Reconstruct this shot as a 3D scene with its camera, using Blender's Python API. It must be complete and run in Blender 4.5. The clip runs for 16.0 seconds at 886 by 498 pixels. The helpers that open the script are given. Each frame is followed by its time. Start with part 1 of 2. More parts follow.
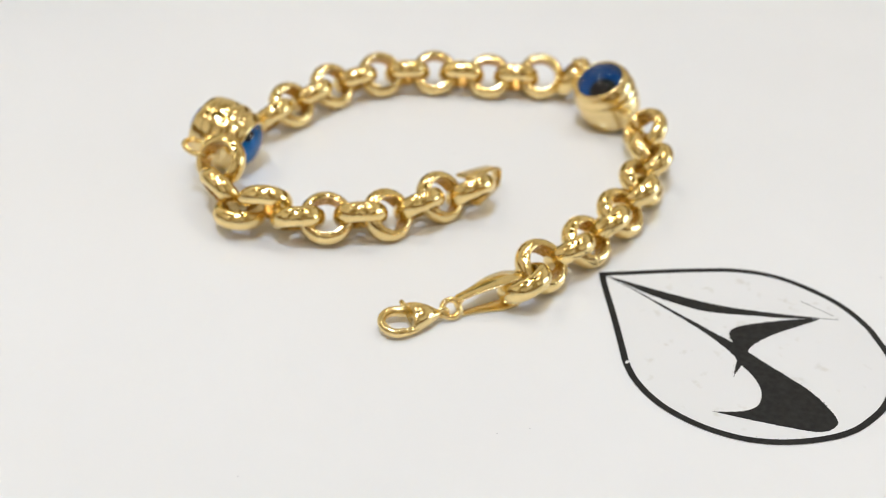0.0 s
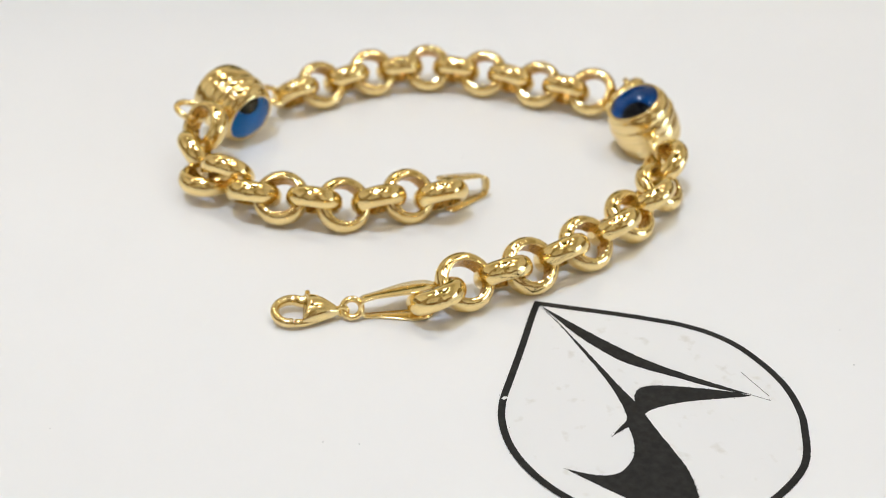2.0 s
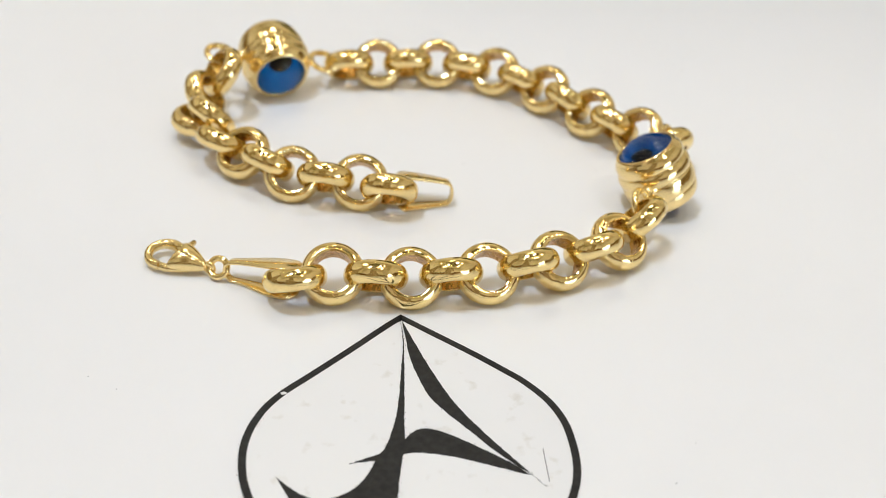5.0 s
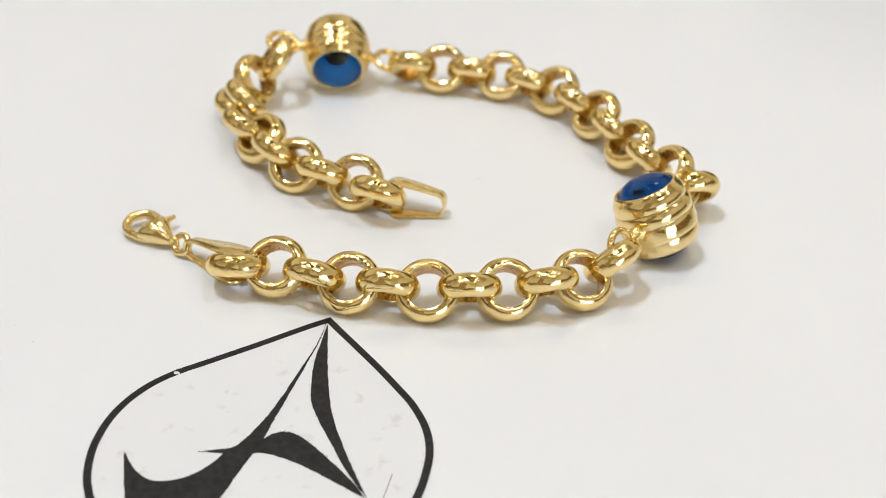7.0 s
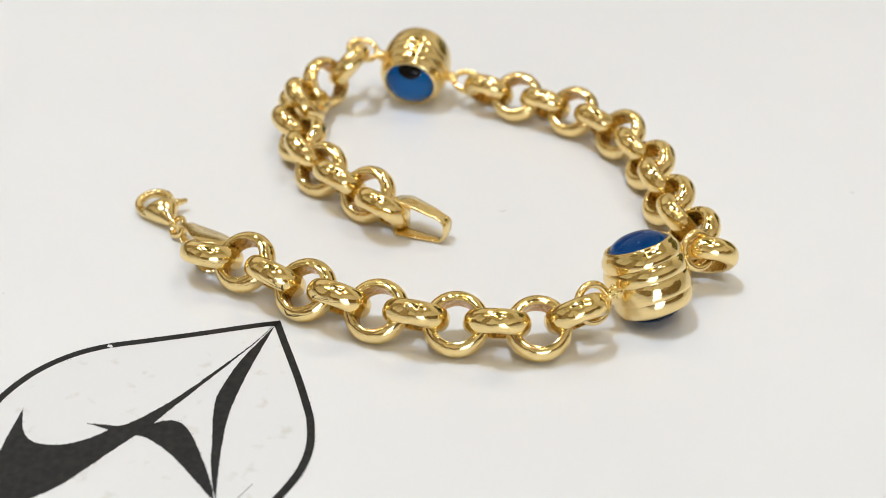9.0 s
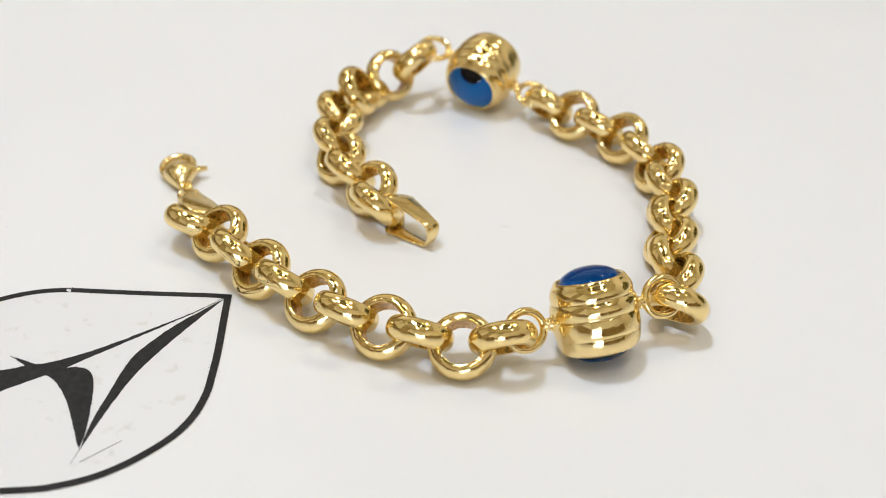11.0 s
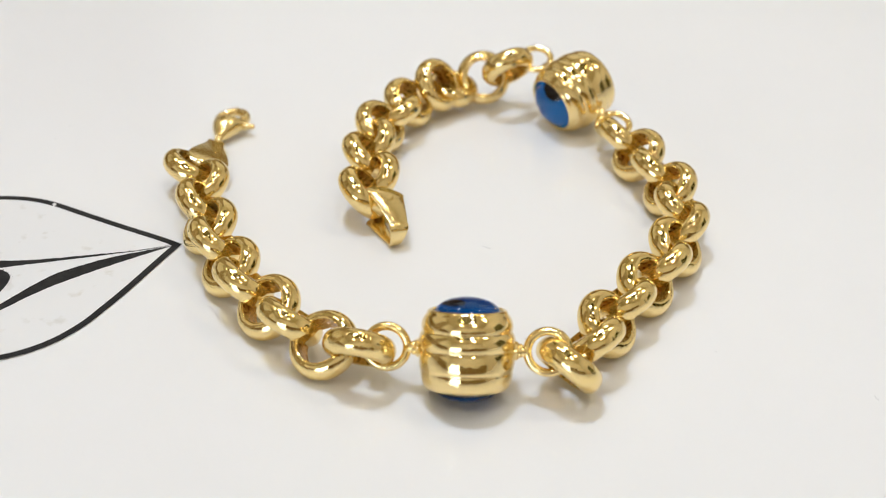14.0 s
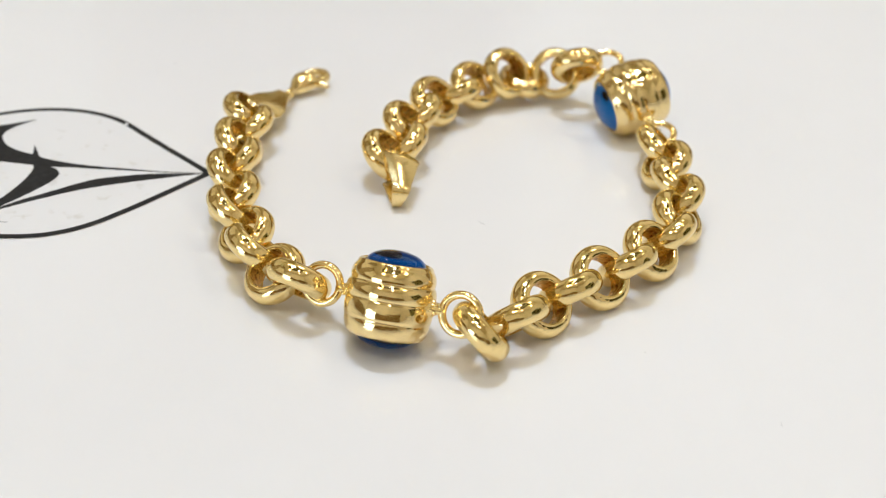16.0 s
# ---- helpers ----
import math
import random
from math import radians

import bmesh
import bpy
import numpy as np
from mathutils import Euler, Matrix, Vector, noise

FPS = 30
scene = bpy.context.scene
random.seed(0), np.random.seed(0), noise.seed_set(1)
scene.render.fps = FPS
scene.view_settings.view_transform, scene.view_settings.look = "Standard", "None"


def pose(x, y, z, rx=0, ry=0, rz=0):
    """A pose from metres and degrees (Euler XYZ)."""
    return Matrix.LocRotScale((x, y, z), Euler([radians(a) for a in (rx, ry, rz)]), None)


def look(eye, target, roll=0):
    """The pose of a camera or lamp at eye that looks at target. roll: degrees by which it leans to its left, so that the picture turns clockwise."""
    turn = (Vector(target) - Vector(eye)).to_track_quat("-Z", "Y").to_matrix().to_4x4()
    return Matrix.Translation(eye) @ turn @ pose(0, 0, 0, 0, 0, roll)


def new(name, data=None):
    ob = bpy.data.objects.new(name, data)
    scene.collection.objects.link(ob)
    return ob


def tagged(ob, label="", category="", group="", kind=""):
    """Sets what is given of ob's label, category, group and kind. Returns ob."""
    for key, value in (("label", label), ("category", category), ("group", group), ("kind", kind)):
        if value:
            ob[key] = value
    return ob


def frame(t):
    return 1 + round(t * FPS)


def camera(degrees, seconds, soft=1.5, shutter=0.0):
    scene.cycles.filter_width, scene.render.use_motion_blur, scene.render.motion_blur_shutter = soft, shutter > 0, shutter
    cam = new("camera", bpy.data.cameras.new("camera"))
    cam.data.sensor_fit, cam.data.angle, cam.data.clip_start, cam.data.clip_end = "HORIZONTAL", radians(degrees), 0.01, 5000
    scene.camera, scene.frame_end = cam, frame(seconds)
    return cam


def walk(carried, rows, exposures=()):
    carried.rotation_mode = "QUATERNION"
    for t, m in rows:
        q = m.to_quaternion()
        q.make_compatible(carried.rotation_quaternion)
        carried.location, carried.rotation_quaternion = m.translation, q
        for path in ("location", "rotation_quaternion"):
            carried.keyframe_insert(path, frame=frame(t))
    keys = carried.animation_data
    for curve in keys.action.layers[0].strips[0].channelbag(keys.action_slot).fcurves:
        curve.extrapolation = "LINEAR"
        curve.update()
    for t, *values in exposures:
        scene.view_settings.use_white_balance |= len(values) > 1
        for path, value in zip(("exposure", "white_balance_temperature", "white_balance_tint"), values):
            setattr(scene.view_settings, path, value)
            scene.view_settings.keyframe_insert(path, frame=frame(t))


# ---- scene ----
MM = 0.001

cam = camera(37.27, 16.0, soft=0.15)
# seconds, eye in millimetres, viewing direction, roll in degrees
PATH = [
    (0, (-79.32, -90.99, 83.53), (0.44777, 0.69546, -0.56199), 2.62),
    (0.5, (-72.06, -101.68, 87.24), (0.38497, 0.73114, -0.56324), 2.17),
    (1, (-62.20, -106.95, 90.64), (0.32042, 0.75743, -0.56889), 1.81),
    (1.5, (-47.65, -105.58, 84.24), (0.25981, 0.78521, -0.56210), 1.38),
    (2, (-35.22, -102.83, 79.76), (0.19821, 0.80337, -0.56152), 1.71),
    (2.5, (-25.97, -99.24, 76.81), (0.14298, 0.81420, -0.56270), 2.61),
    (3, (-16.00, -99.67, 76.24), (0.08141, 0.82345, -0.56152), 2.30),
    (3.5, (-5.74, -100.66, 76.42), (0.01793, 0.82464, -0.56537), 2.21),
    (4, (3.81, -100.79, 75.19), (-0.04011, 0.83094, -0.55491), 2.71),
    (6.5, (50.05, -86.21, 76.99), (-0.34441, 0.74703, -0.56862), 2.10),
    (7, (57.80, -81.26, 76.37), (-0.40417, 0.71917, -0.56519), 1.62),
    (7.5, (64.89, -75.65, 76.12), (-0.45717, 0.68744, -0.56428), 1.52),
    (8, (71.22, -69.86, 74.52), (-0.51035, 0.65499, -0.55726), 1.40),
    (10.5, (97.51, -35.39, 74.60), (-0.71798, 0.42158, -0.55387), 1.43),
    (11, (101.14, -27.60, 73.95), (-0.74733, 0.37139, -0.55097), 1.42),
    (11.5, (103.93, -18.99, 73.34), (-0.77424, 0.31342, -0.54983), 1.38),
    (12, (105.57, -10.52, 73.06), (-0.79268, 0.25520, -0.55365), 1.44),
    (12.5, (107.02, -1.24, 71.59), (-0.81093, 0.19688, -0.55103), 1.30),
    (13, (108.37, 6.12, 71.19), (-0.82124, 0.14233, -0.55255), 1.46),
    (13.5, (108.73, 14.69, 70.67), (-0.83249, 0.08189, -0.54795), 1.42),
    (14, (108.20, 23.40, 70.76), (-0.83677, 0.01804, -0.54726), 1.51),
    (14.5, (106.88, 31.13, 70.88), (-0.83554, -0.04016, -0.54795), 2.15),
    (15, (104.98, 39.13, 69.75), (-0.83142, -0.09878, -0.54679), 2.17),
    (15.5, (108.91, 48.63, 69.42), (-0.82287, -0.16159, -0.54477), 2.55),
    (16, (112.27, 57.10, 70.28), (-0.81353, -0.22389, -0.53669), 2.58),
]
walk(cam, [(t, look(Vector(eye) * MM, (Vector(eye) + 100 * Vector(way)) * MM, roll)) for t, eye, way, roll in PATH],
     exposures=[(0.0, 0.22), (16.0, 0.22)])
cam.data.dof.use_dof = True
cam.data.dof.focus_distance = 0.121
cam.data.dof.aperture_fstop = 36.0

# ---- light ----
world = bpy.data.worlds.new("world")
scene.world = world
world.use_nodes = True
world.node_tree.nodes["Background"].inputs[0].default_value = (0.9, 0.95, 1.0, 1)
world.node_tree.nodes["Background"].inputs[1].default_value = 6.0

CEILING = 1.7
# x, y in metres, size, watts, colour
WHITE, WARM, AMBER = (0.69, 0.82, 1.03), (0.98, 0.89, 0.73), (1.0, 0.76, 0.30)
SPOTS = [
    (-0.32, -0.16, 0.34, 21.0, WHITE),
    (0.24, 0.26, 0.20, 4.5, WHITE),
    (0.10, -0.30, 0.11, 1.3, AMBER),
    (0.72, -0.46, 0.28, 6.0, WARM),
    (-0.58, -0.70, 0.24, 4.0, WARM),
    (0.80, 0.46, 0.24, 4.5, WARM),
    (-0.30, 0.60, 0.11, 1.3, AMBER),
    (-0.30, 1.00, 0.28, 6.0, WARM),
    (-1.05, 0.30, 0.24, 4.0, WARM),
]


# ---- materials ----
def material(name):
    m = bpy.data.materials.new(name)
    m.use_nodes = True
    nodes, links = m.node_tree.nodes, m.node_tree.links
    return m, nodes, links, nodes["Principled BSDF"]


def noise_at(nodes, links, scale, detail=3.0):
    where = nodes.new("ShaderNodeTexCoord")
    n = nodes.new("ShaderNodeTexNoise")
    n.inputs["Scale"].default_value = scale
    n.inputs["Detail"].default_value = detail
    links.new(where.outputs["Object"], n.inputs["Vector"])
    return n


def ramp(nodes, links, source, a, b, ca, cb):
    r = nodes.new("ShaderNodeValToRGB")
    r.color_ramp.elements[0].position, r.color_ramp.elements[1].position = a, b
    r.color_ramp.elements[0].color, r.color_ramp.elements[1].color = (*ca, 1), (*cb, 1)
    links.new(source, r.inputs["Fac"])
    return r


def bump(nodes, links, source, p, strength, distance):
    b = nodes.new("ShaderNodeBump")
    b.inputs["Strength"].default_value, b.inputs["Distance"].default_value = strength, distance
    links.new(source, b.inputs["Height"])
    links.new(b.outputs["Normal"], p.inputs["Normal"])


def gold(name, colour, rough, wave):
    m, nodes, links, p = material(name)
    p.inputs["Metallic"].default_value = 1.0
    tone = noise_at(nodes, links, 160, 2)
    c = ramp(nodes, links, tone.outputs["Fac"], 0.3, 0.7, [v * 0.94 for v in colour], colour)
    links.new(c.outputs["Color"], p.inputs["Base Color"])
    fine = noise_at(nodes, links, 2500, 4)
    r = ramp(nodes, links, fine.outputs["Fac"], 0.35, 0.75, (rough * 0.7,) * 3, (rough * 1.5,) * 3)
    links.new(r.outputs["Color"], p.inputs["Roughness"])
    dents = noise_at(nodes, links, 420, 2)
    nicks = noise_at(nodes, links, 1700, 2)
    both = nodes.new("ShaderNodeMath")
    both.operation = "MULTIPLY_ADD"
    both.inputs[1].default_value = 0.34
    links.new(nicks.outputs["Fac"], both.inputs[0])
    links.new(dents.outputs["Fac"], both.inputs[2])
    bump(nodes, links, both.outputs[0], p, wave, 0.0004)
    # Yellow diffuse share stands in for gold light bounced onto neighbours and counter.
    soft = nodes.new("ShaderNodeBsdfDiffuse")
    soft.inputs["Color"].default_value = (0.93, 0.65, 0.11, 1)
    mix = nodes.new("ShaderNodeMixShader")
    mix.inputs[0].default_value = 0.13
    links.new(p.outputs[0], mix.inputs[1])
    links.new(soft.outputs[0], mix.inputs[2])
    links.new(mix.outputs[0], nodes["Material Output"].inputs["Surface"])
    return m


GOLD = gold("polished_gold", (0.99, 0.775, 0.385), 0.085, 0.26)
GOLD_BEAD = gold("bead_gold", (0.97, 0.765, 0.40), 0.085, 0.12)
GOLD_PLATE = gold("brushed_gold", (0.96, 0.765, 0.40), 0.17, 0.06)
# Rougher gold for the link holes, with their brown shade put into its colour.
GOLD_INSIDE = gold("rough_shaded_gold", (0.47, 0.24, 0.055), 0.28, 0.3)
ENGRAVED = gold("engraved_gold", (0.42, 0.29, 0.11), 0.4, 0.06)


def white_top():
    m, nodes, links, p = material("white_laminate")
    stain = noise_at(nodes, links, 14, 4)
    c = ramp(nodes, links, stain.outputs["Fac"], 0.3, 0.7, (0.78, 0.78, 0.775), (0.81, 0.81, 0.807))
    links.new(c.outputs["Color"], p.inputs["Base Color"])
    p.inputs["Roughness"].default_value = 0.13
    grain = noise_at(nodes, links, 900, 3)
    bump(nodes, links, grain.outputs["Fac"], p, 0.03, 0.0002)
    return m


def decal_white():
    m, nodes, links, p = material("decal_white")
    a = noise_at(nodes, links, 430, 6)
    c = ramp(nodes, links, a.outputs["Fac"], 0.61, 0.82, (0.757, 0.757, 0.754), (0.56, 0.535, 0.47))
    links.new(c.outputs["Color"], p.inputs["Base Color"])
    p.inputs["Roughness"].default_value = 0.32
    return m


def ink():
    m, nodes, links, p = material("black_ink")
    a = noise_at(nodes, links, 1500, 3)
    c = ramp(nodes, links, a.outputs["Fac"], 0.35, 0.75, (0.010, 0.010, 0.010), (0.024, 0.024, 0.023))
    links.new(c.outputs["Color"], p.inputs["Base Color"])
    p.inputs["Roughness"].default_value = 0.5
    p.inputs["Specular IOR Level"].default_value = 0.25
    return m


def glass():
    m, nodes, links, p = material("blue_glass")
    p.inputs["Base Color"].default_value = (0.8, 0.93, 1.0, 1)
    p.inputs["Transmission Weight"].default_value = 1.0
    p.inputs["Roughness"].default_value = 0.0
    p.inputs["IOR"].default_value = 1.4
    return m


def enamel(name, colour, shine=0.02):
    m, nodes, links, p = material(name)
    a = noise_at(nodes, links, 700, 3)
    c = ramp(nodes, links, a.outputs["Fac"], 0.3, 0.7, [v * 0.85 for v in colour], colour)
    links.new(c.outputs["Color"], p.inputs["Base Color"])
    p.inputs["Roughness"].default_value = 0.35
    p.inputs["Specular IOR Level"].default_value = shine
    return m


def wall_paint(name, colour):
    m, nodes, links, p = material(name)
    a = noise_at(nodes, links, 3, 4)
    c = ramp(nodes, links, a.outputs["Fac"], 0.3, 0.7, [v * 0.93 for v in colour], colour)
    links.new(c.outputs["Color"], p.inputs["Base Color"])
    p.inputs["Roughness"].default_value = 0.7
    return m


WHITE_TOP, DECAL, INK, GLASS = white_top(), decal_white(), ink(), glass()
IRIS = enamel("azure_enamel", (0.001, 0.19, 0.64))
NAVY = enamel("navy_enamel", (0.001, 0.034, 0.125))
RIM_BLUE = enamel("royal_blue_enamel", (0.002, 0.055, 0.20))
PUPIL = enamel("black_enamel", (0.002, 0.002, 0.003))
PAINT = wall_paint("cream_wall_paint", (0.86, 0.81, 0.71))
CEIL = wall_paint("ceiling_paint", (0.72, 0.64, 0.50))
CEIL_DARK = wall_paint("dark_ceiling_brown", (0.05, 0.026, 0.014))
DARK_BAND = wall_paint("walnut_wainscot", (0.15, 0.06, 0.022))
FLOOR = wall_paint("floor_tile", (0.66, 0.63, 0.59))
DARK_SLAB = wall_paint("dark_slab_brown", (0.30, 0.21, 0.14))
HOUSING = enamel("lamp_housing", (0.6, 0.6, 0.6), 0.5)
LINT = enamel("grey_lint", (0.60, 0.60, 0.61))


# ---- helpers for meshes (all lengths in millimetres) ----
def mesh_of(name, bm, mat, smooth=True):
    bmesh.ops.recalc_face_normals(bm, faces=bm.faces)
    me = bpy.data.meshes.new(name)
    bm.transform(Matrix.Scale(MM, 4))
    bm.to_mesh(me)
    bm.free()
    if smooth:
        me.shade_smooth()
    me.materials.append(mat)
    return me


def part(name, bm, mat, parent, label="", smooth=True):
    ob = new(name, mesh_of(name, bm, mat, smooth))
    ob.parent = parent
    if label:
        ob["label"] = label
    return ob


def place(ob, x, y, z, turn=None):
    m = turn.to_4x4() if turn else Matrix()
    ob.matrix_local = Matrix.Translation(Vector((x, y, z)) * MM) @ m
    return ob


def box(bm, x0, y0, z0, x1, y1, z1):
    r = bmesh.ops.create_cube(bm, size=1.0)
    bmesh.ops.transform(bm, verts=r["verts"], matrix=Matrix.LocRotScale(
        ((x0 + x1) / 2, (y0 + y1) / 2, (z0 + z1) / 2), None, (x1 - x0, y1 - y0, z1 - z0)))
    return r["verts"]


def rings(bm, loops, closed=False, caps=True):
    """Skins a row of rings of points, each ring closed; closed joins the last ring to the first."""
    made = [[bm.verts.new(p) for p in ring] for ring in loops]
    n = len(made[0])
    pairs = list(zip(made, made[1:])) + ([(made[-1], made[0])] if closed else [])
    for a, b in pairs:
        for i in range(n):
            bm.faces.new((a[i], a[(i + 1) % n], b[(i + 1) % n], b[i]))
    if caps and not closed:
        bm.faces.new(made[0])
        bm.faces.new(made[-1])


def lathe(bm, profile, steps=48, closed_profile=False):
    """Turns a profile of (radius, height) round z."""
    cols = []
    for k in range(steps):
        a = 2 * math.pi * k / steps
        cols.append([bm.verts.new((r * math.cos(a), r * math.sin(a), h)) for r, h in profile])
    n = len(profile)
    for k in range(steps):
        a, b = cols[k], cols[(k + 1) % steps]
        for i in range(n if closed_profile else n - 1):
            j = (i + 1) % n
            bm.faces.new((a[i], b[i], b[j], a[j]))
    bmesh.ops.remove_doubles(bm, verts=bm.verts, dist=1e-4)


def tube(bm, points, radii, sides=12, closed=False, flat=1.0, up=Vector((0, 0, 1))):
    """A tube along points; flat scales its thickness along up."""
    pts = [Vector(p) for p in points]
    loops = []
    for i, p in enumerate(pts):
        a = pts[i - 1] if (i or closed) else p
        b = pts[(i + 1) % len(pts)] if (i + 1 < len(pts) or closed) else p
        t = (b - a).normalized()
        side = t.cross(up).normalized()
        top = side.cross(t).normalized()
        r = radii[i] if isinstance(radii, (list, tuple)) else radii
        loops.append([p + side * (r * math.cos(2 * math.pi * k / sides)) + top * (r * flat * math.sin(2 * math.pi * k / sides))
                      for k in range(sides)])
    rings(bm, loops, closed)


def spline(points, steps=6):
    """Catmull-Rom through 2D or 3D points."""
    pts = [Vector(p) for p in points]
    pts = [2 * pts[0] - pts[1], *pts, 2 * pts[-1] - pts[-2]]
    out = []
    for i in range(1, len(pts) - 2):
        p0, p1, p2, p3 = pts[i - 1:i + 3]
        for k in range(steps):
            t = k / steps
            out.append(0.5 * (2 * p1 + (p2 - p0) * t + (2 * p0 - 5 * p1 + 4 * p2 - p3) * t * t + (3 * p1 - p0 - 3 * p2 + p3) * t ** 3))
    return out + [pts[-2]]


def flat_shape(bm, outline, z0, z1, rough=0.0):
    """A thin plate with a 2D outline, from z0 to z1; rough makes its printed edge uneven."""
    if rough:
        outline = [Vector((p[0] + random.uniform(-rough, rough), p[1] + random.uniform(-rough, rough))) for p in outline]
    top = [bm.verts.new((p[0], p[1], z1)) for p in outline]
    low = [bm.verts.new((p[0], p[1], z0)) for p in outline]
    f = bm.faces.new(top)
    for i in range(len(top)):
        j = (i + 1) % len(top)
        bm.faces.new((top[i], top[j], low[j], low[i]))
    bmesh.ops.triangulate(bm, faces=[f])


# ---- room ----
def slab(name, label, mat, x0, y0, z0, x1, y1, z1):
    bm = bmesh.new()
    box(bm, x0, y0, z0, x1, y1, z1)
    ob = new(name, mesh_of(name, bm, mat, False))
    return tagged(ob, label, name.split("_")[0], kind="structure")


R, F, C = 1500, -900, 1700
slab("floor", "grey-brown tiled shop floor under the counter", FLOOR, -R, -R, F - 50, R, R, F)
slab("ceiling", "cream painted ceiling with round spotlights", CEIL, -R, -R, C, R, R, C + 50)
# Added dark slab overhead, so that the gold reflects a dark patch round the lamps.
slab("ceiling_panel", "unseen dark brown slab added overhead for dark reflections in the gold", CEIL_DARK, -700, -600, C - 3, 600, 600, C)
slab("wall_north", "plain cream painted wall", PAINT, -R, R, F, R, R + 100, C)
slab("wall_south", "plain cream painted wall", PAINT, -R, -R - 100, F, R, -R, C)
for y0, z0, y1, z1 in ((-R, F, -1330, C), (-410, F, R, C), (-1330, F, -410, 0), (-1330, 560, -410, C)):
    slab("wall_east", "plain cream painted wall with a window opening", PAINT, R, y0, z0, R + 100, y1, z1)
# Unseen black slab, added only to give the bead ribs black reflections.
slab("wall_panel_1", "black glazed cabinet front built into the wall", PUPIL, -350, R - 60, -250, 450, R, 620)
# Two made-up brown slabs break up the pale wall reflections in the gold.
for k, (x0, y0, x1, y1) in enumerate(((-300, -R, 400, -R + 60), (-R, -900, -R + 60, -300))):
    slab("wall_panel_%d" % (k + 2), "dark stained timber panel fixed to the wall", DARK_SLAB, x0, y0, F, x1, y1, C - 4)
# Low dark band, added to stand in for whoever is mirrored in the gold.
for k, (x0, y0, x1, y1) in enumerate(((-R + 40, -R, -300, -R + 40), (400, -R, R - 40, -R + 40), (-R, -R, -R + 40, -900), (-R, -300, -R + 40, R), (R - 40, -410, R, R))):
    slab("wainscot_%d" % (k + 1), "reddish walnut wainscot along the wall", DARK_BAND, x0, y0, F, x1, y1, 430)


def window():
    ob = tagged(new("window_1"), "bright white-framed shop window in the wall", "window", kind="structure")
    bm = bmesh.new()
    for y0, z0, y1, z1 in ((-1330, 0, -1295, 560), (-445, 0, -410, 560), (-1295, 0, -445, 35), (-1295, 525, -445, 560)):
        box(bm, R + 30, y0, z0, R + 80, y1, z1)
    part("window_frame", bm, HOUSING, ob, "white window frame", False)
    bm = bmesh.new()
    box(bm, R + 50, -1295, 35, R + 56, -445, 525)
    part("pane", bm, GLASS, ob, "clear window pane", False).visible_shadow = False


window()
slab("wall_west", "plain cream painted wall", PAINT, -R - 100, -R, F, -R, R, C)


def counter():
    ob = tagged(new("display_counter"), "white glossy laminate display counter with a black printed emblem", "counter")
    bm = bmesh.new()
    box(bm, -600, -450, -30, 600, 550, 0)
    bmesh.ops.bevel(bm, geom=[e for e in bm.edges], offset=4, segments=3, affect="EDGES")
    part("worktop", bm, WHITE_TOP, ob, "white glossy laminate worktop", False)
    bm = bmesh.new()
    box(bm, -560, -410, -899, 560, 510, -31)
    part("base", bm, PAINT, ob, "grey counter base", False)
    return ob


counter()


def spotlight(x, y, size, watts, colour):
    ob = tagged(new("ceiling_spotlight"), "round recessed ceiling spotlight, switched on", "spotlight", "ceiling spotlights")
    place(ob, x * 1000, y * 1000, CEILING * 1000)
    r = size * 500
    bm = bmesh.new()
    lathe(bm, [(r + 3, 0), (r + 12, 0), (r + 12, -9), (r + 3, -12)], 32, True)
    part("trim_ring", bm, HOUSING, ob)
    lamp = bpy.data.lights.new("spot_lamp", "AREA")
    lamp.shape, lamp.size, lamp.energy, lamp.color = "DISK", size, watts, colour
    light = new("spot_lamp", lamp)
    light.matrix_world = look((x, y, CEILING - 0.006), (0, 0.02, 0))


for spot in SPOTS:
    spotlight(*spot)


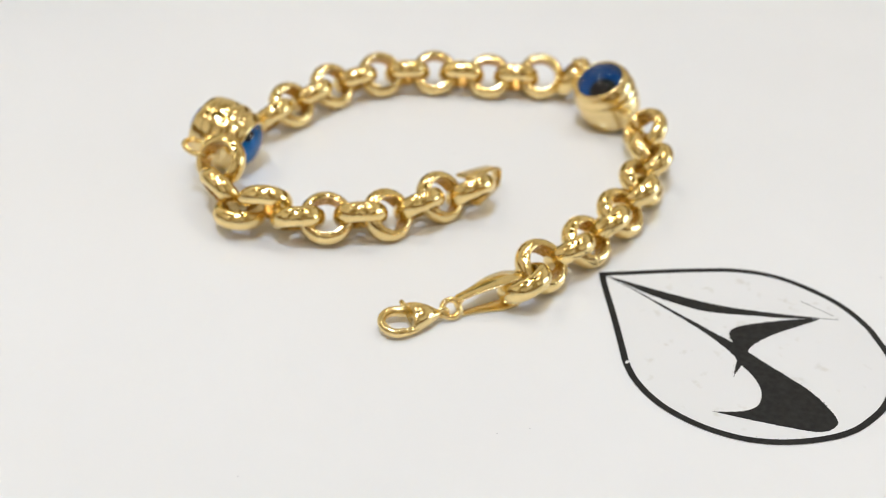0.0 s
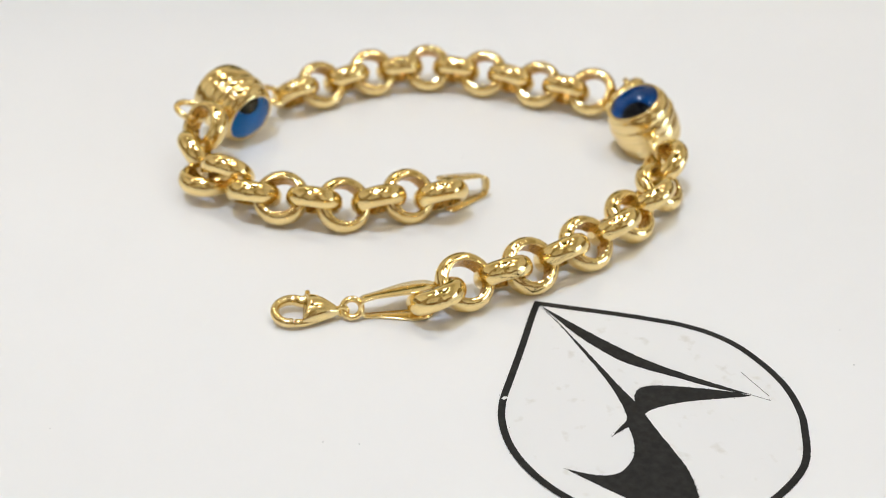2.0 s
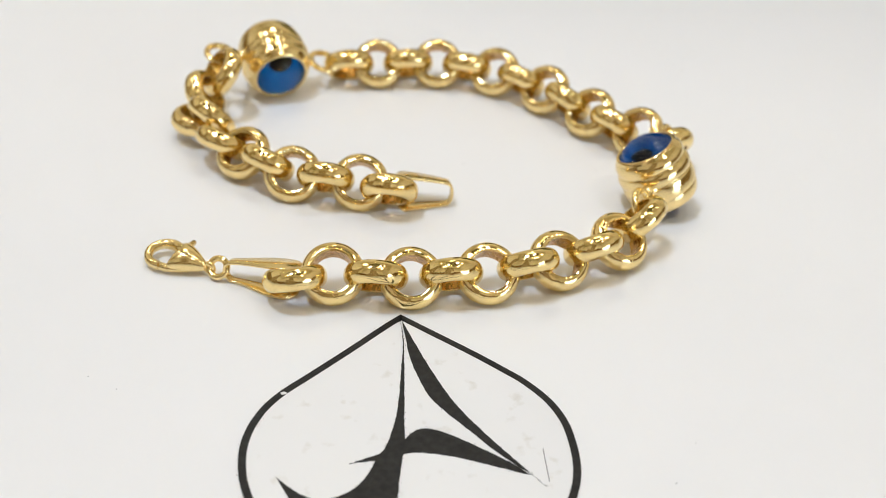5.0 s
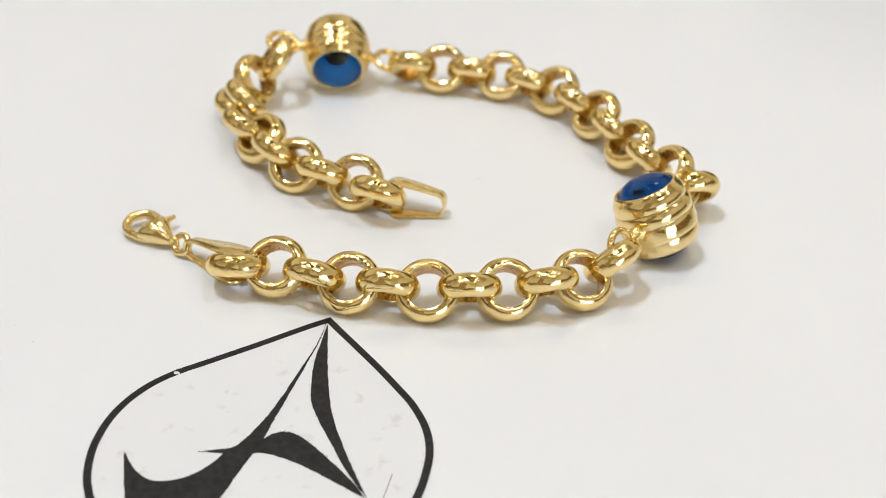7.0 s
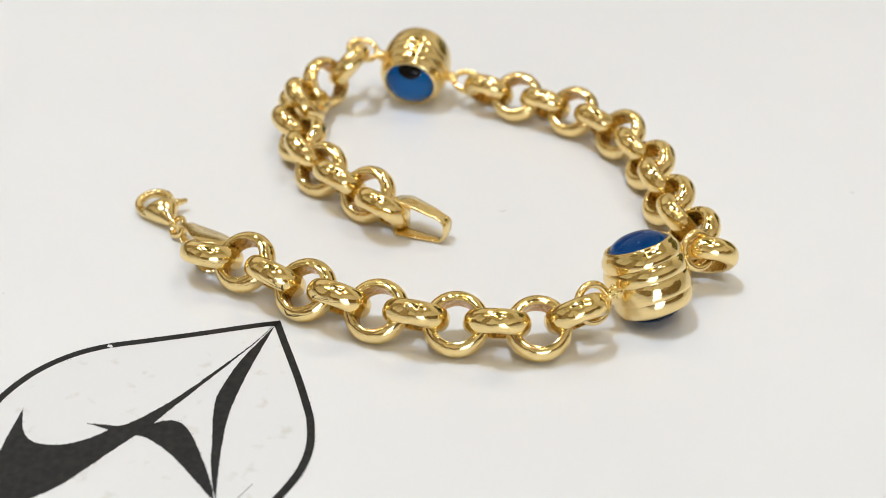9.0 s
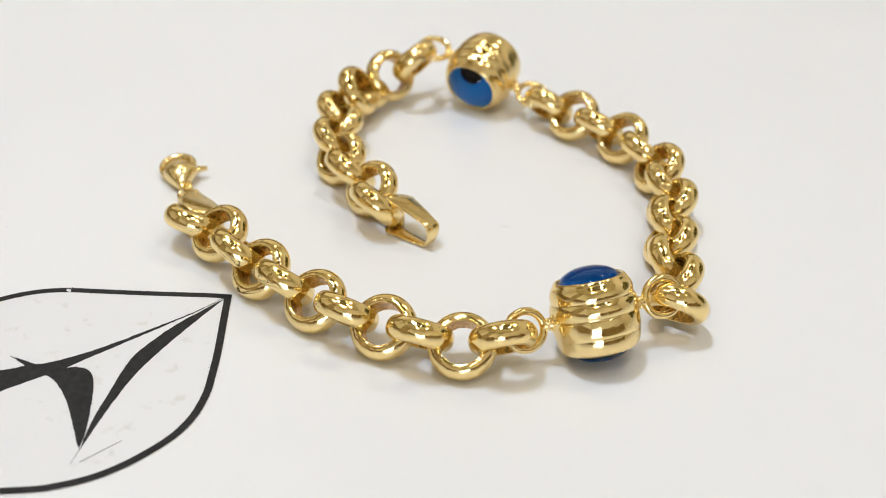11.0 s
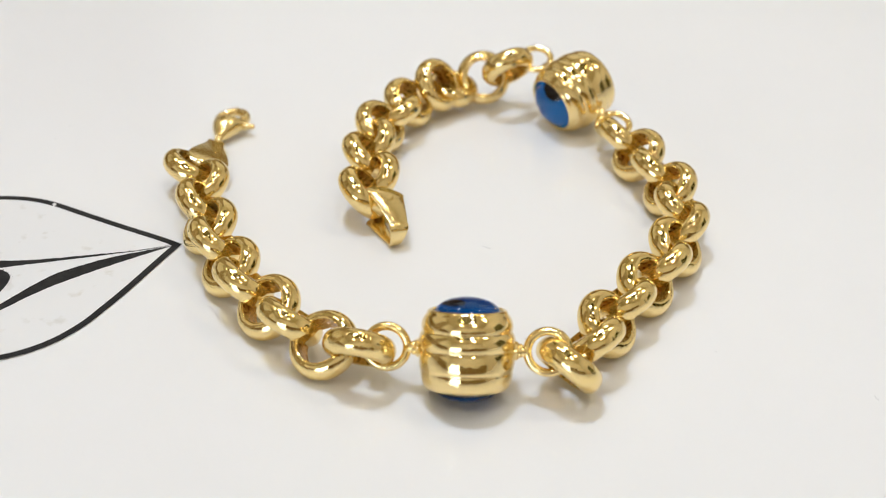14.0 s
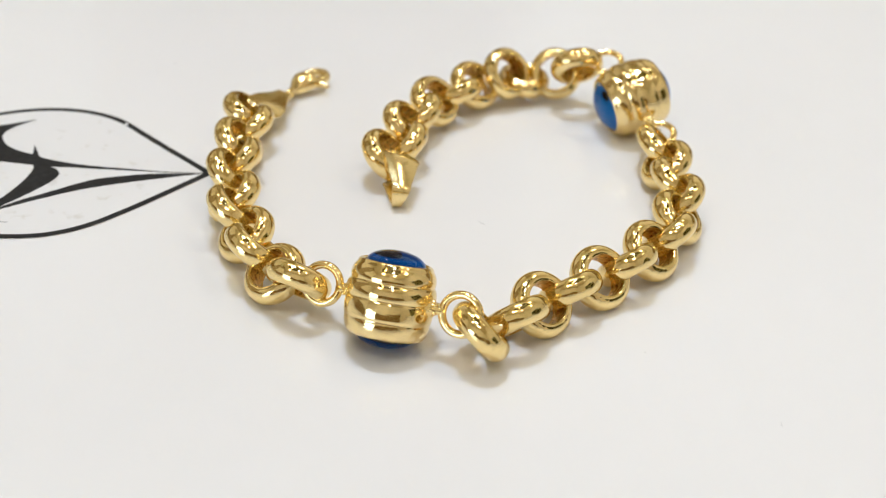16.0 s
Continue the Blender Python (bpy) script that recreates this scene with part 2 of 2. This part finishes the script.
# ---- printed emblem on the counter ----
def emblem():
    ob = tagged(new("printed_emblem"), "white drop-shaped decal with black outline and curved black strokes", "decal")
    right = spline([(0, 0.1), (3.0, -1.25), (8.05, -3.5), (11.3, -5.1), (13.5, -6.3), (16.0, -8.3), (17.8, -10.7), (18.95, -13.4), (19.65, -15.9),
                    (19.9, -18.1), (19.75, -20.5), (19.1, -23.2), (16.8, -28.0), (12.0, -31.6), (7.6, -32.9), (4.5, -32.95), (1.5, -32.2), (-1.1, -31.1),
                    (-3.3, -29.7), (-5.2, -27.9), (-7.0, -25.2), (-8.15, -22.2), (-8.55, -19.6), (-8.4, -17.0), (-7.85, -14.9), (-7.1, -13.2), (-5.9, -11.0),
                    (-3.5, -6.5), (-1.2, -2.0), (0, 0.1)], 5)
    outer = [Vector((p[0], p[1])) for p in right[:-1]]
    n = len(outer)
    inner = []
    for i, p in enumerate(outer):
        t = (outer[(i + 1) % n] - outer[i - 1]).normalized()
        w = 0.68 if i else 1.2
        inner.append(p + Vector((t[1], -t[0])) * w)
    if (inner[20] - Vector((6, -16))).length > (outer[20] - Vector((6, -16))).length:
        inner = [2 * p - q for p, q in zip(outer, inner)]
    bm = bmesh.new()
    flat_shape(bm, outer, 0.0, 0.13)
    part("base_film", bm, DECAL, ob, "thin white film with grey smudges", False)
    bm = bmesh.new()
    a = [bm.verts.new((p[0], p[1], 0.16)) for p in outer]
    b = [bm.verts.new((p[0], p[1], 0.16)) for p in inner]
    a0 = [bm.verts.new((p[0], p[1], 0.08)) for p in outer]
    b0 = [bm.verts.new((p[0], p[1], 0.08)) for p in inner]
    for i in range(n):
        j = (i + 1) % n
        bm.faces.new((a[i], a[j], b[j], b[i]))
        bm.faces.new((a[i], a[j], a0[j], a0[i]))
        bm.faces.new((b[i], b[j], b0[j], b0[i]))
    part("outline", bm, INK, ob, "black outline", False)
    up = spline([(0.3, -0.7), (2.75, -4.4), (4.95, -7.5), (7.5, -10.75), (9.65, -12.9), (12.1, -15.05), (14.5, -16.95), (15.95, -18.12), (17.35, -19.2)], 9)
    low = spline([(14.7, -17.5), (12.1, -15.9), (9.7, -14.15), (7.45, -12.55), (5.55, -10.95), (4.1, -8.9), (2.5, -6.15), (1.4, -3.4), (0.3, -0.7)], 9)
    bm = bmesh.new()
    flat_shape(bm, up + [Vector((15.7, -17.95))] + low[:-1], 0.11, 0.161, 0.03)
    part("upper_stroke", bm, INK, ob, "black tapering stroke", False)
    runs = [[(0.2, -0.8), (1.25, -3.6), (1.9, -6.0), (2.5, -8.3), (3.1, -10.6), (3.68, -12.95), (4.2, -14.9), (4.75, -16.75)],
            [(4.75, -16.75), (5.05, -15.9), (5.6, -15.25), (6.45, -14.93), (7.8, -15.05), (9.7, -15.6), (12.3, -16.5), (14.7, -17.5)],
            [(15.75, -18.14), (14.4, -18.1), (11.8, -17.87), (9.0, -17.75), (7.0, -17.93), (5.7, -18.25), (5.06, -18.62)],
            [(5.06, -18.62), (5.35, -20.8), (5.8, -23.3), (6.2, -25.7), (6.2, -27.7), (5.85, -29.9), (5.4, -31.0), (4.55, -31.5), (3.4, -31.5), (2.2, -30.85), (-0.2, -28.5), (-2.4, -26.15), (-4.3, -24.0)],
            [(-4.3, -24.0), (-2.3, -25.15), (-0.4, -25.6), (0.9, -25.05), (1.7, -24.3), (2.3, -23.4), (2.8, -21.9), (3.0, -20.0)],
            [(3.0, -20.0), (2.0, -20.45), (1.05, -20.95)], [(1.05, -20.95), (2.1, -20.0), (3.05, -19.2)],
            [(3.05, -19.2), (3.35, -18.4), (3.42, -16.5), (3.25, -14.0), (2.78, -11.2), (2.15, -8.2), (1.65, -5.6), (1.05, -3.3), (0.2, -0.8)]]
    line = []
    for run in runs:
        line += spline(run, 10)[:-1]
    bm = bmesh.new()
    flat_shape(bm, line, 0.11, 0.16, 0.035)
    part("lower_stroke", bm, INK, ob, "black branching stroke", False)
    bm = bmesh.new()
    flat_shape(bm, [(-7.3, -14.0), (-7.05, -13.78), (-6.8, -13.8), (-6.62, -14.02), (-6.85, -14.08), (-7.1, -14.22)], 0.1, 0.19)
    part("chip", bm, DECAL, ob, "white chip in the black outline", False)
    bm = bmesh.new()
    flat_shape(bm, [(16.2, -14.7), (16.25, -14.68), (17.44, -18.5), (17.38, -18.5)], 0.11, 0.145)
    part("hairline", bm, INK, ob, "", False)
    bm = bmesh.new()
    edge = outer + inner + line + up + low
    for k in range(700):
        p = random.choice(edge)
        x, y, d = p[0] + random.gauss(0, 0.09), p[1] + random.gauss(0, 0.09), random.uniform(0.015, 0.045)
        around = [bm.verts.new((x + d * math.cos(a), y + d * math.sin(a), 0.158)) for a in (0.2, 1.3, 2.6, 3.9, 5.0)]
        bm.faces.new(around)
    dots = part("ink_specks", bm, INK, ob, "fine black ink specks along the printed edges", False)
    dots["kind"] = "stuff"
    return ob


emblem()

# ---- bracelet ----
bracelet = tagged(new("bracelet"), "polished gold rolo chain bracelet with two blue eye beads", "bracelet")

R_OUT, R_IN, WIDE = 3.15, 2.02, 2.3


def link_mesh():
    """One thick round link with a domed outside; its hole runs along z."""
    rim = R_IN + 0.16
    section = [(rim + (R_OUT - rim) * math.cos(a), WIDE / 2 * math.sin(a)) for a in [math.pi * (k / 14 - 0.5) for k in range(15)]]
    section += [(R_IN, h * WIDE / 2) for h in (0.93, 0.5, 0, -0.5, -0.93)]
    bm = bmesh.new()
    lathe(bm, section, 56, True)
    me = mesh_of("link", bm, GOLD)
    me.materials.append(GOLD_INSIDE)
    # Hole faces get the darker gold, which imitates the shade inside.
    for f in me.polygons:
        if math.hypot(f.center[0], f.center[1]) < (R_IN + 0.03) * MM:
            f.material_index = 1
    me.set_sharp_from_angle(angle=radians(42))
    return me


LINK = link_mesh()


def resample(points, count):
    pts = spline(points, 24)
    run = [0.0]
    for a, b in zip(pts, pts[1:]):
        run.append(run[-1] + (b - a).length)
    out = []
    for k in range(count):
        s = run[-1] * k / (count - 1)
        i = max(j for j in range(len(run)) if run[j] <= s + 1e-9)
        i = min(i, len(pts) - 2)
        u = (s - run[i]) / (run[i + 1] - run[i])
        out.append((pts[i].lerp(pts[i + 1], u), (pts[i + 1] - pts[i]).normalized()))
    return out


def through_centres(points):
    """Each centre with the chain's direction there."""
    pts = [Vector(p) for p in points]
    return [(p, (pts[min(k + 1, len(pts) - 1)] - pts[max(k - 1, 0)]).normalized()) for k, p in enumerate(pts)]


def chain(stations, even, odd, turned=None, leans=None, moved=None):
    """Links at their stations, leaning to either side in turn."""
    for k, (p, t) in enumerate(stations):
        lean = (even if k % 2 == 0 else odd) + random.uniform(-4, 4)
        if leans and k in leans:
            lean = leans[k]
        if moved and k in moved:
            p = Vector(moved[k])
        left = Vector((0, 0, 1)).cross(t).normalized()
        up = t.cross(left)
        d = up * math.cos(radians(lean)) + left * math.sin(radians(lean))
        if turned and k in turned:
            n = Vector(turned[k]).normalized()
            t = n.orthogonal().normalized()
            d = n.cross(t)
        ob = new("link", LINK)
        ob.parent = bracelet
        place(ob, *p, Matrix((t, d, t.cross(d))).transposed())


Z = 2.6
chain(through_centres([(-10.45, -0.3, 2.5), (-7.15, 1.35, 2.6), (-3.0, 1.9, 2.8), (0.2, 3.1, 2.4), (3.9, 4.15, 2.9), (7.2, 6.0, 2.4), (10.85, 7.6, 3.15),
                       (13.55, 10.15, 2.45), (16.65, 12.3, 3.2), (18.95, 15.4, 2.45), (20.7, 18.5, 3.6)]), -45, 52, leans={0: -56})
chain(resample([(-18.4, 45.3, 2.6), (-14.5, 46.9, Z), (-7.6, 49.1, Z), (-0.6, 49.1, Z), (6.3, 46.2, Z), (12.6, 41.8, Z), (18.5, 38.1, Z), (21.7, 35.8, 3.0)], 13), -45, 45,
      turned={12: (-0.50, 0.60, 0.62)}, moved={12: (22.0, 36.0, 3.05), 11: (18.5, 38.4, 2.8)})
chain(resample([(-6.1, 17.9, Z), (-9.5, 18.6, Z), (-16.9, 18.2, Z), (-23.4, 20.7, Z), (-26.7, 22.4, Z), (-29.1, 25.2, Z), (-30.8, 28.4, Z), (-31.2, 31.6, 3.0), (-31.6, 34.7, 4.1)], 11), 45, -50,
      turned={0: (-0.10, 0.72, 0.69), 1: (0.18, -0.73, 0.66), 3: (0.18, -0.73, 0.66), 6: (0.26, 0.58, 0.77),
              7: (0.45, 0.68, 0.58), 8: (0.05, 0.1, 0.99), 9: (0.85, 0.1, 0.5), 10: (-0.68, -0.37, 0.58)},
      moved={0: (-5.9, 17.7, 2.8), 1: (-9.4, 18.75, 2.4), 2: (-12.9, 17.7, 3.0), 3: (-16.75, 18.2, 2.45), 4: (-19.85, 18.9, 3.0), 6: (-26.2, 21.9, 2.75),
             7: (-28.65, 25.2, 3.8), 8: (-31.0, 26.9, 2.2), 9: (-31.6, 30.6, 3.4), 10: (-30.4, 33.3, 5.4)})


def eye_bead(x, y, z, along, axis, upper, gaze, deep, girth):
    """A ribbed gold barrel with a blue glass eye at both ends and a wire loop at both sides."""
    bead = new("eye_bead")
    bead.parent = bracelet
    bead["label"] = "ribbed gold barrel bead with domed blue glass eyes at both ends"
    ax = Vector(axis).normalized()
    al = (Vector(along) - ax * Vector(along).dot(ax)).normalized()
    place(bead, x, y, z, Matrix((al, ax.cross(al), ax)).transposed())
    profile = [(2.95, -0.4), (2.95, -3.2), (3.0, -3.33), (3.1, -3.36), (3.3, -3.28), (3.46, -3.12)]
    for h0, h1, r0, r1, swell in ((-3.04, -1.70, 3.52, 3.76, 0.10), (-1.60, -0.05, 3.84, 3.84, 0.06), (0.02, 1.47, 3.78, 3.74, 0.19), (1.55, 2.92, 3.66, 3.44, 0.19)):
        for k in range(11):
            u = k / 10
            profile.append((r0 + (r1 - r0) * u + swell * math.sin(math.pi * u) ** 0.75, h0 + (h1 - h0) * u))
    profile += [(3.38, 3.02), (3.34, 3.18), (3.22, 3.32), (3.08, 3.36), (2.98, 3.32), (2.95, 3.2), (2.95, 0.4)]
    bm = bmesh.new()
    lathe(bm, [(r * (1 + girth * (1 - (h / 3.4) ** 2)), h * 1.0) for r, h in profile], 64)
    part("barrel", bm, GOLD_BEAD, bead, "polished ribbed gold barrel")
    for s in (1, -1):
        dark = 1.6 if upper is NAVY else 1.35
        flip = Matrix.Rotation(math.pi if s < 0 else 0, 3, "X")
        bm = bmesh.new()
        dome = [(2.66 * math.sin(a), 3.18 + 1.2 * math.cos(a)) for a in [math.pi / 2 * k / 14 for k in range(15)]]
        lathe(bm, dome + [(2.72, 3.15), (2.93, 3.14), (2.93, 0.5), (0.0, 0.5)], 48)
        g = part("glass_dome", bm, GLASS, bead, "clear blue glass dome")
        g.visible_shadow = False
        place(g, 0, 0, 0, flip)
        bm = bmesh.new()
        lathe(bm, [(0.0, deep), (2.55, deep), (2.8, deep + 0.3), (2.86, 3.0), (2.91, 3.0), (2.91, 0.6), (0, 0.6)], 48)
        place(part("iris", bm, upper if s > 0 else IRIS, bead, "deep navy iris" if s > 0 and upper is NAVY else "bright azure iris", False), 0, 0, 0, flip)
        if upper is NAVY and s > 0:
            bm = bmesh.new()
            lathe(bm, [(2.35, deep + 0.02), (2.56, deep + 0.02), (2.78, deep + 0.3), (2.845, 3.02), (2.80, 3.02), (2.70, deep + 0.34), (2.5, deep + 0.06), (2.35, deep + 0.03)], 48)
            place(part("iris_rim", bm, RIM_BLUE, bead, "royal blue outer ring of the iris", False), 0, 0, 0, flip)
        bm = bmesh.new()
        lathe(bm, [(0.0, deep + 0.04), (dark, deep + 0.04), (dark, deep - 0.2), (0.0, deep - 0.2)], 32)
        place(part("pupil", bm, PUPIL, bead, "black enamel pupil", False), gaze[0], gaze[1] * s, 0, flip)
        bm = bmesh.new()
        tube(bm, [(s * 6.75 + 1.74 * math.cos(a), 0, 1.74 * math.sin(a)) for a in [2 * math.pi * k / 36 for k in range(36)]], 0.37, 12, True, up=Vector((0, 1, 0)))
        tube(bm, [(s * 3.5, 0, 0), (s * 3.85, 0, 0), (s * 4.2, 0, 0), (s * 4.7, 0, 0), (s * 5.25, 0, 0)], [1.35, 0.95, 0.62, 0.5, 0.45], 14)
        for k in range(8):
            a = 2 * math.pi * k / 8
            r = bmesh.ops.create_icosphere(bm, subdivisions=2, radius=0.25)
            bmesh.ops.translate(bm, verts=r["verts"], vec=(s * (4.08 + 0.34 * (k % 2)), (0.56 - 0.1 * (k % 2)) * math.cos(a), (0.56 - 0.1 * (k % 2)) * math.sin(a)))
        part("side_loop", bm, GOLD, bead, "gold wire loop")
    return bead


eye_bead(21.4, 27.48, 4.08, (0.09, 1, 0.11), (-0.48, 0, 0.877), NAVY, (-0.95, 0.4), 2.0, 0.025)
eye_bead(-26.6, 40.7, 4.3, (0.76, 0.61, -0.23), (0.55, -0.79, -0.26), IRIS, (-0.4, 1.6), 2.5, 0.07)


def folded_tag(x, y, heading, fold_gap, mouth, length, tilt, narrow, waist, broad, name, label):
    """A leaf-shaped gold strip folded in two: its mouth holds the last link at the origin, its fold points along x, its upper leaf is tilted."""
    tag = new(name)
    tag.parent = bracelet
    tag["label"] = label
    place(tag, x, y, 0.05, Matrix.Rotation(radians(heading), 3, "Z"))
    path = []
    low, top = 0.15, fold_gap
    for k in range(13):
        u = k / 12
        path.append((length * u, top + (mouth - top) * (1 - u ** 1.5) + 0.2))
    bend = [(length + 0.95 * max(math.sin(a), 0) ** 0.8, low + fold_gap / 2 + fold_gap / 2 * math.copysign(abs(math.cos(a)) ** (0.75 if a < 1.5 else 1.1), math.cos(a))) for a in [math.pi * k / 14 for k in range(1, 14)]]
    path += bend
    path += [(length * (1 - k / 12), low) for k in range(13)]

    def width(u):
        if u < 0.2:
            return broad * math.sqrt(1 - 0.8 * (1 - u / 0.2) ** 2)
        v = min(1, (1 - u) / waist)
        return narrow + (broad - narrow) * (v * v * (3 - 2 * v) if waist < 0.9 else v ** 0.9)

    bm = bmesh.new()
    loops = []
    n = len(path)
    for i, (px, pz) in enumerate(path):
        a, b = path[max(i - 1, 0)], path[min(i + 1, n - 1)]
        t = Vector((b[0] - a[0], 0, b[1] - a[1])).normalized()
        nrm = Vector((-t[2], 0, t[0]))
        w = width(min(max(px / length, 0), 1))
        p = Vector((px, 0, pz))
        lift = math.tan(radians(tilt)) * (pz - low) / top
        far = w * (1 - 1.1 * max(0, 1 - (pz - low) / top))
        near = -w
        if heading > 90:
            near, far = -far, w
        loops.append([p + nrm * dz + Vector((0, dy, dy * lift)) for dy, dz in ((near, 0.08), (near + 0.06, 0.13), (far - 0.06, 0.13), (far, 0.08), (far, -0.08), (far - 0.06, -0.13), (near + 0.06, -0.13), (near, -0.08))])
    rings(bm, loops)
    part("strip", bm, GOLD_PLATE, tag, "flat gold strip folded in two")
    bm = bmesh.new()
    tube(bm, [(0.9, 0, 0.2), (0.9, 0, mouth * 0.5), (0.9, 0, mouth - 0.1)], 0.5, 12, up=Vector((0, 1, 0)))
    part("pin", bm, GOLD, tag, "short gold pin")
    return tag


folded_tag(-10.4, 1.15, 179, 1.9, 2.7, 6.6, 16, 0.85, 0.7, 2.0, "clasp_tag", "leaf-shaped folded gold tag holding the clasp")
end_tag = folded_tag(-5.5, 19.6, 19, 2.45, 3.3, 5.0, -15, 1.0, 0.95, 2.0, "end_tag", "folded gold end tag with a small engraved mark")
bm = bmesh.new()
for k, h in enumerate((0.9, 0.55, 0.7, 0.55, 0.7, 0.9)):
    y, x = -0.6 + 0.24 * k, 1.9 - 0.09 * (k - 2.5) ** 2
    z = 0.2 + 2.45 + 0.85 * (1 - (x / 5) ** 1.5) + y * math.tan(radians(-15)) * 1.2 + 0.105
    box(bm, x, y, z, x + h * 0.6, y + 0.06, z + 0.05)
part("engraving", bm, ENGRAVED, end_tag, "worn engraved hallmark", False)


def jump_ring():
    bm = bmesh.new()
    tube(bm, [(0.95 * math.cos(a), 0.92 * math.sin(a), 0) for a in [2 * math.pi * k / 32 for k in range(32)]], 0.33, 12, True)
    ob = part("jump_ring", bm, GOLD, bracelet, "small round gold jump ring")
    place(ob, -18.75, 1.05, 1.2, Euler((radians(52), radians(0), radians(-12))).to_matrix())


jump_ring()


def lobster_clasp():
    """Lies flat: its tail at the origin, its hook along x."""
    clasp = new("lobster_clasp")
    clasp.parent = bracelet
    clasp["label"] = "closed gold lobster clasp lying flat"
    place(clasp, -20.2, 1.15, 1.0, Matrix.Rotation(radians(170), 3, "Z") @ Matrix.Rotation(radians(-3), 3, "X"))
    bm = bmesh.new()
    loops = []
    for x, y, half, top, low, cup in ((-0.1, 0, 0.36, 0.38, 0.36, 0), (0.15, 0, 0.5, 0.5, 0.46, 0), (0.6, 0.0, 0.76, 0.84, 0.6, 0), (1.1, -0.03, 1.08, 1.15, 0.66, 0),
                                      (1.6, -0.06, 1.36, 1.36, 0.62, 0.0), (2.1, -0.12, 1.58, 1.48, 0.5, 0.05), (2.6, -0.15, 1.76, 1.5, 0.4, 0.15), (3.0, -0.15, 1.88, 1.45, 0.3, 0.28), (3.3, -0.15, 1.92, 1.25, 0.25, 0.4), (3.42, -0.15, 1.86, 0.9, 0.2, 0.46)):
        ring = []
        for k in range(32):
            a = 2 * math.pi * k / 32
            side = math.copysign(abs(math.cos(a)) ** 0.75, math.cos(a))
            ring.append((x - cup * (1 - side * side), y + half * side, (top if math.sin(a) > 0 else low) * math.copysign(abs(math.sin(a)) ** 0.75, math.sin(a)) * (1 - 0.3 * min(1, x / 3) * side * side)))
        loops.append(ring)
    rings(bm, loops)
    arc = [(2.4, -1.25, 0.25), (2.9, -1.55, 0.2)]
    arc += [(4.6 + 1.6 * math.cos(a), 1.62 * math.sin(a), 0.1 - 0.25 * max(0, math.sin(a))) for a in [radians(-128 + 230 * k / 30) for k in range(31)]]
    tube(bm, arc, [0.4, 0.52] + [0.54 - 0.1 * min(1, k / 14) for k in range(31)], 14, flat=1.15)
    part("hook", bm, GOLD_PLATE, clasp, "rounded gold hook and body").data.set_sharp_from_angle(angle=radians(55))
    bm = bmesh.new()
    tube(bm, [(4.22, 1.63, -0.17), (4.1, 1.63, -0.18), (3.3, 1.5, -0.24), (2.4, 1.12, -0.3), (1.5, 0.68, -0.32), (0.95, 0.4, -0.3)], [0.3, 0.42, 0.4, 0.36, 0.34, 0.25], 10, flat=1.1)
    part("lever", bm, GOLD_PLATE, clasp, "sprung gold lever")
    bm = bmesh.new()
    tube(bm, [(3.02, -1.7, 0.1), (3.05, -2.2, 0.05), (3.06, -2.6, 0.0), (3.05, -3.0, 0.0), (3.05, -3.1, 0.0)], [0.5, 0.4, 0.3, 0.28, 0.18], 12)
    part("thumb_knob", bm, GOLD_PLATE, clasp, "small gold thumb knob")
    bm = bmesh.new()
    tube(bm, [(-0.5 + 0.5 * math.cos(a), 0, 0.5 * math.sin(a)) for a in [2 * math.pi * k / 24 for k in range(24)]], 0.24, 10, True, up=Vector((0, 1, 0)))
    part("tail_eye", bm, GOLD, clasp, "tiny gold eye")


lobster_clasp()


# ---- lint ----
def lint(x, y, turn, size):
    bm = bmesh.new()
    tube(bm, spline([(-size, 0, 0.06), (-size * 0.4, 0.12 * size, 0.06), (size * 0.3, -0.1 * size, 0.06), (size, 0.25 * size, 0.06)], 4), 0.018, 6)
    ob = new("lint_fibre", mesh_of("lint_fibre", bm, LINT))
    tagged(ob, "tiny grey lint fibre on the white counter", "lint", "specks on the counter")
    place(ob, x, y, 0, Matrix.Rotation(radians(turn), 3, "Z"))


lint(-0.3, 30.0, 60, 0.42)
lint(22.2, 62.3, 20, 0.28)
lint(14.5, 33.1, 80, 0.22)


def speck(x, y, size):
    bm = bmesh.new()
    r = bmesh.ops.create_icosphere(bm, subdivisions=1, radius=size)
    for v in r["verts"]:
        v.co = Vector((v.co[0] * random.uniform(0.7, 1.3), v.co[1] * random.uniform(0.7, 1.3), v.co[2] * 0.5 + size * 0.4))
    ob = new("dust_speck", mesh_of("dust_speck", bm, LINT))
    tagged(ob, "tiny grey dust speck on the white counter", "dust", "specks on the counter")
    place(ob, x, y, 0)


for x, y, size in ((-24.3, -16.4, 0.08), (-21.2, -17.3, 0.08), (-47.8, -9.9, 0.08), (16.0, 49.8, 0.07), (27.6, -15.7, 0.1), (28.8, -10.3, 0.08)):
    speck(x, y, size)
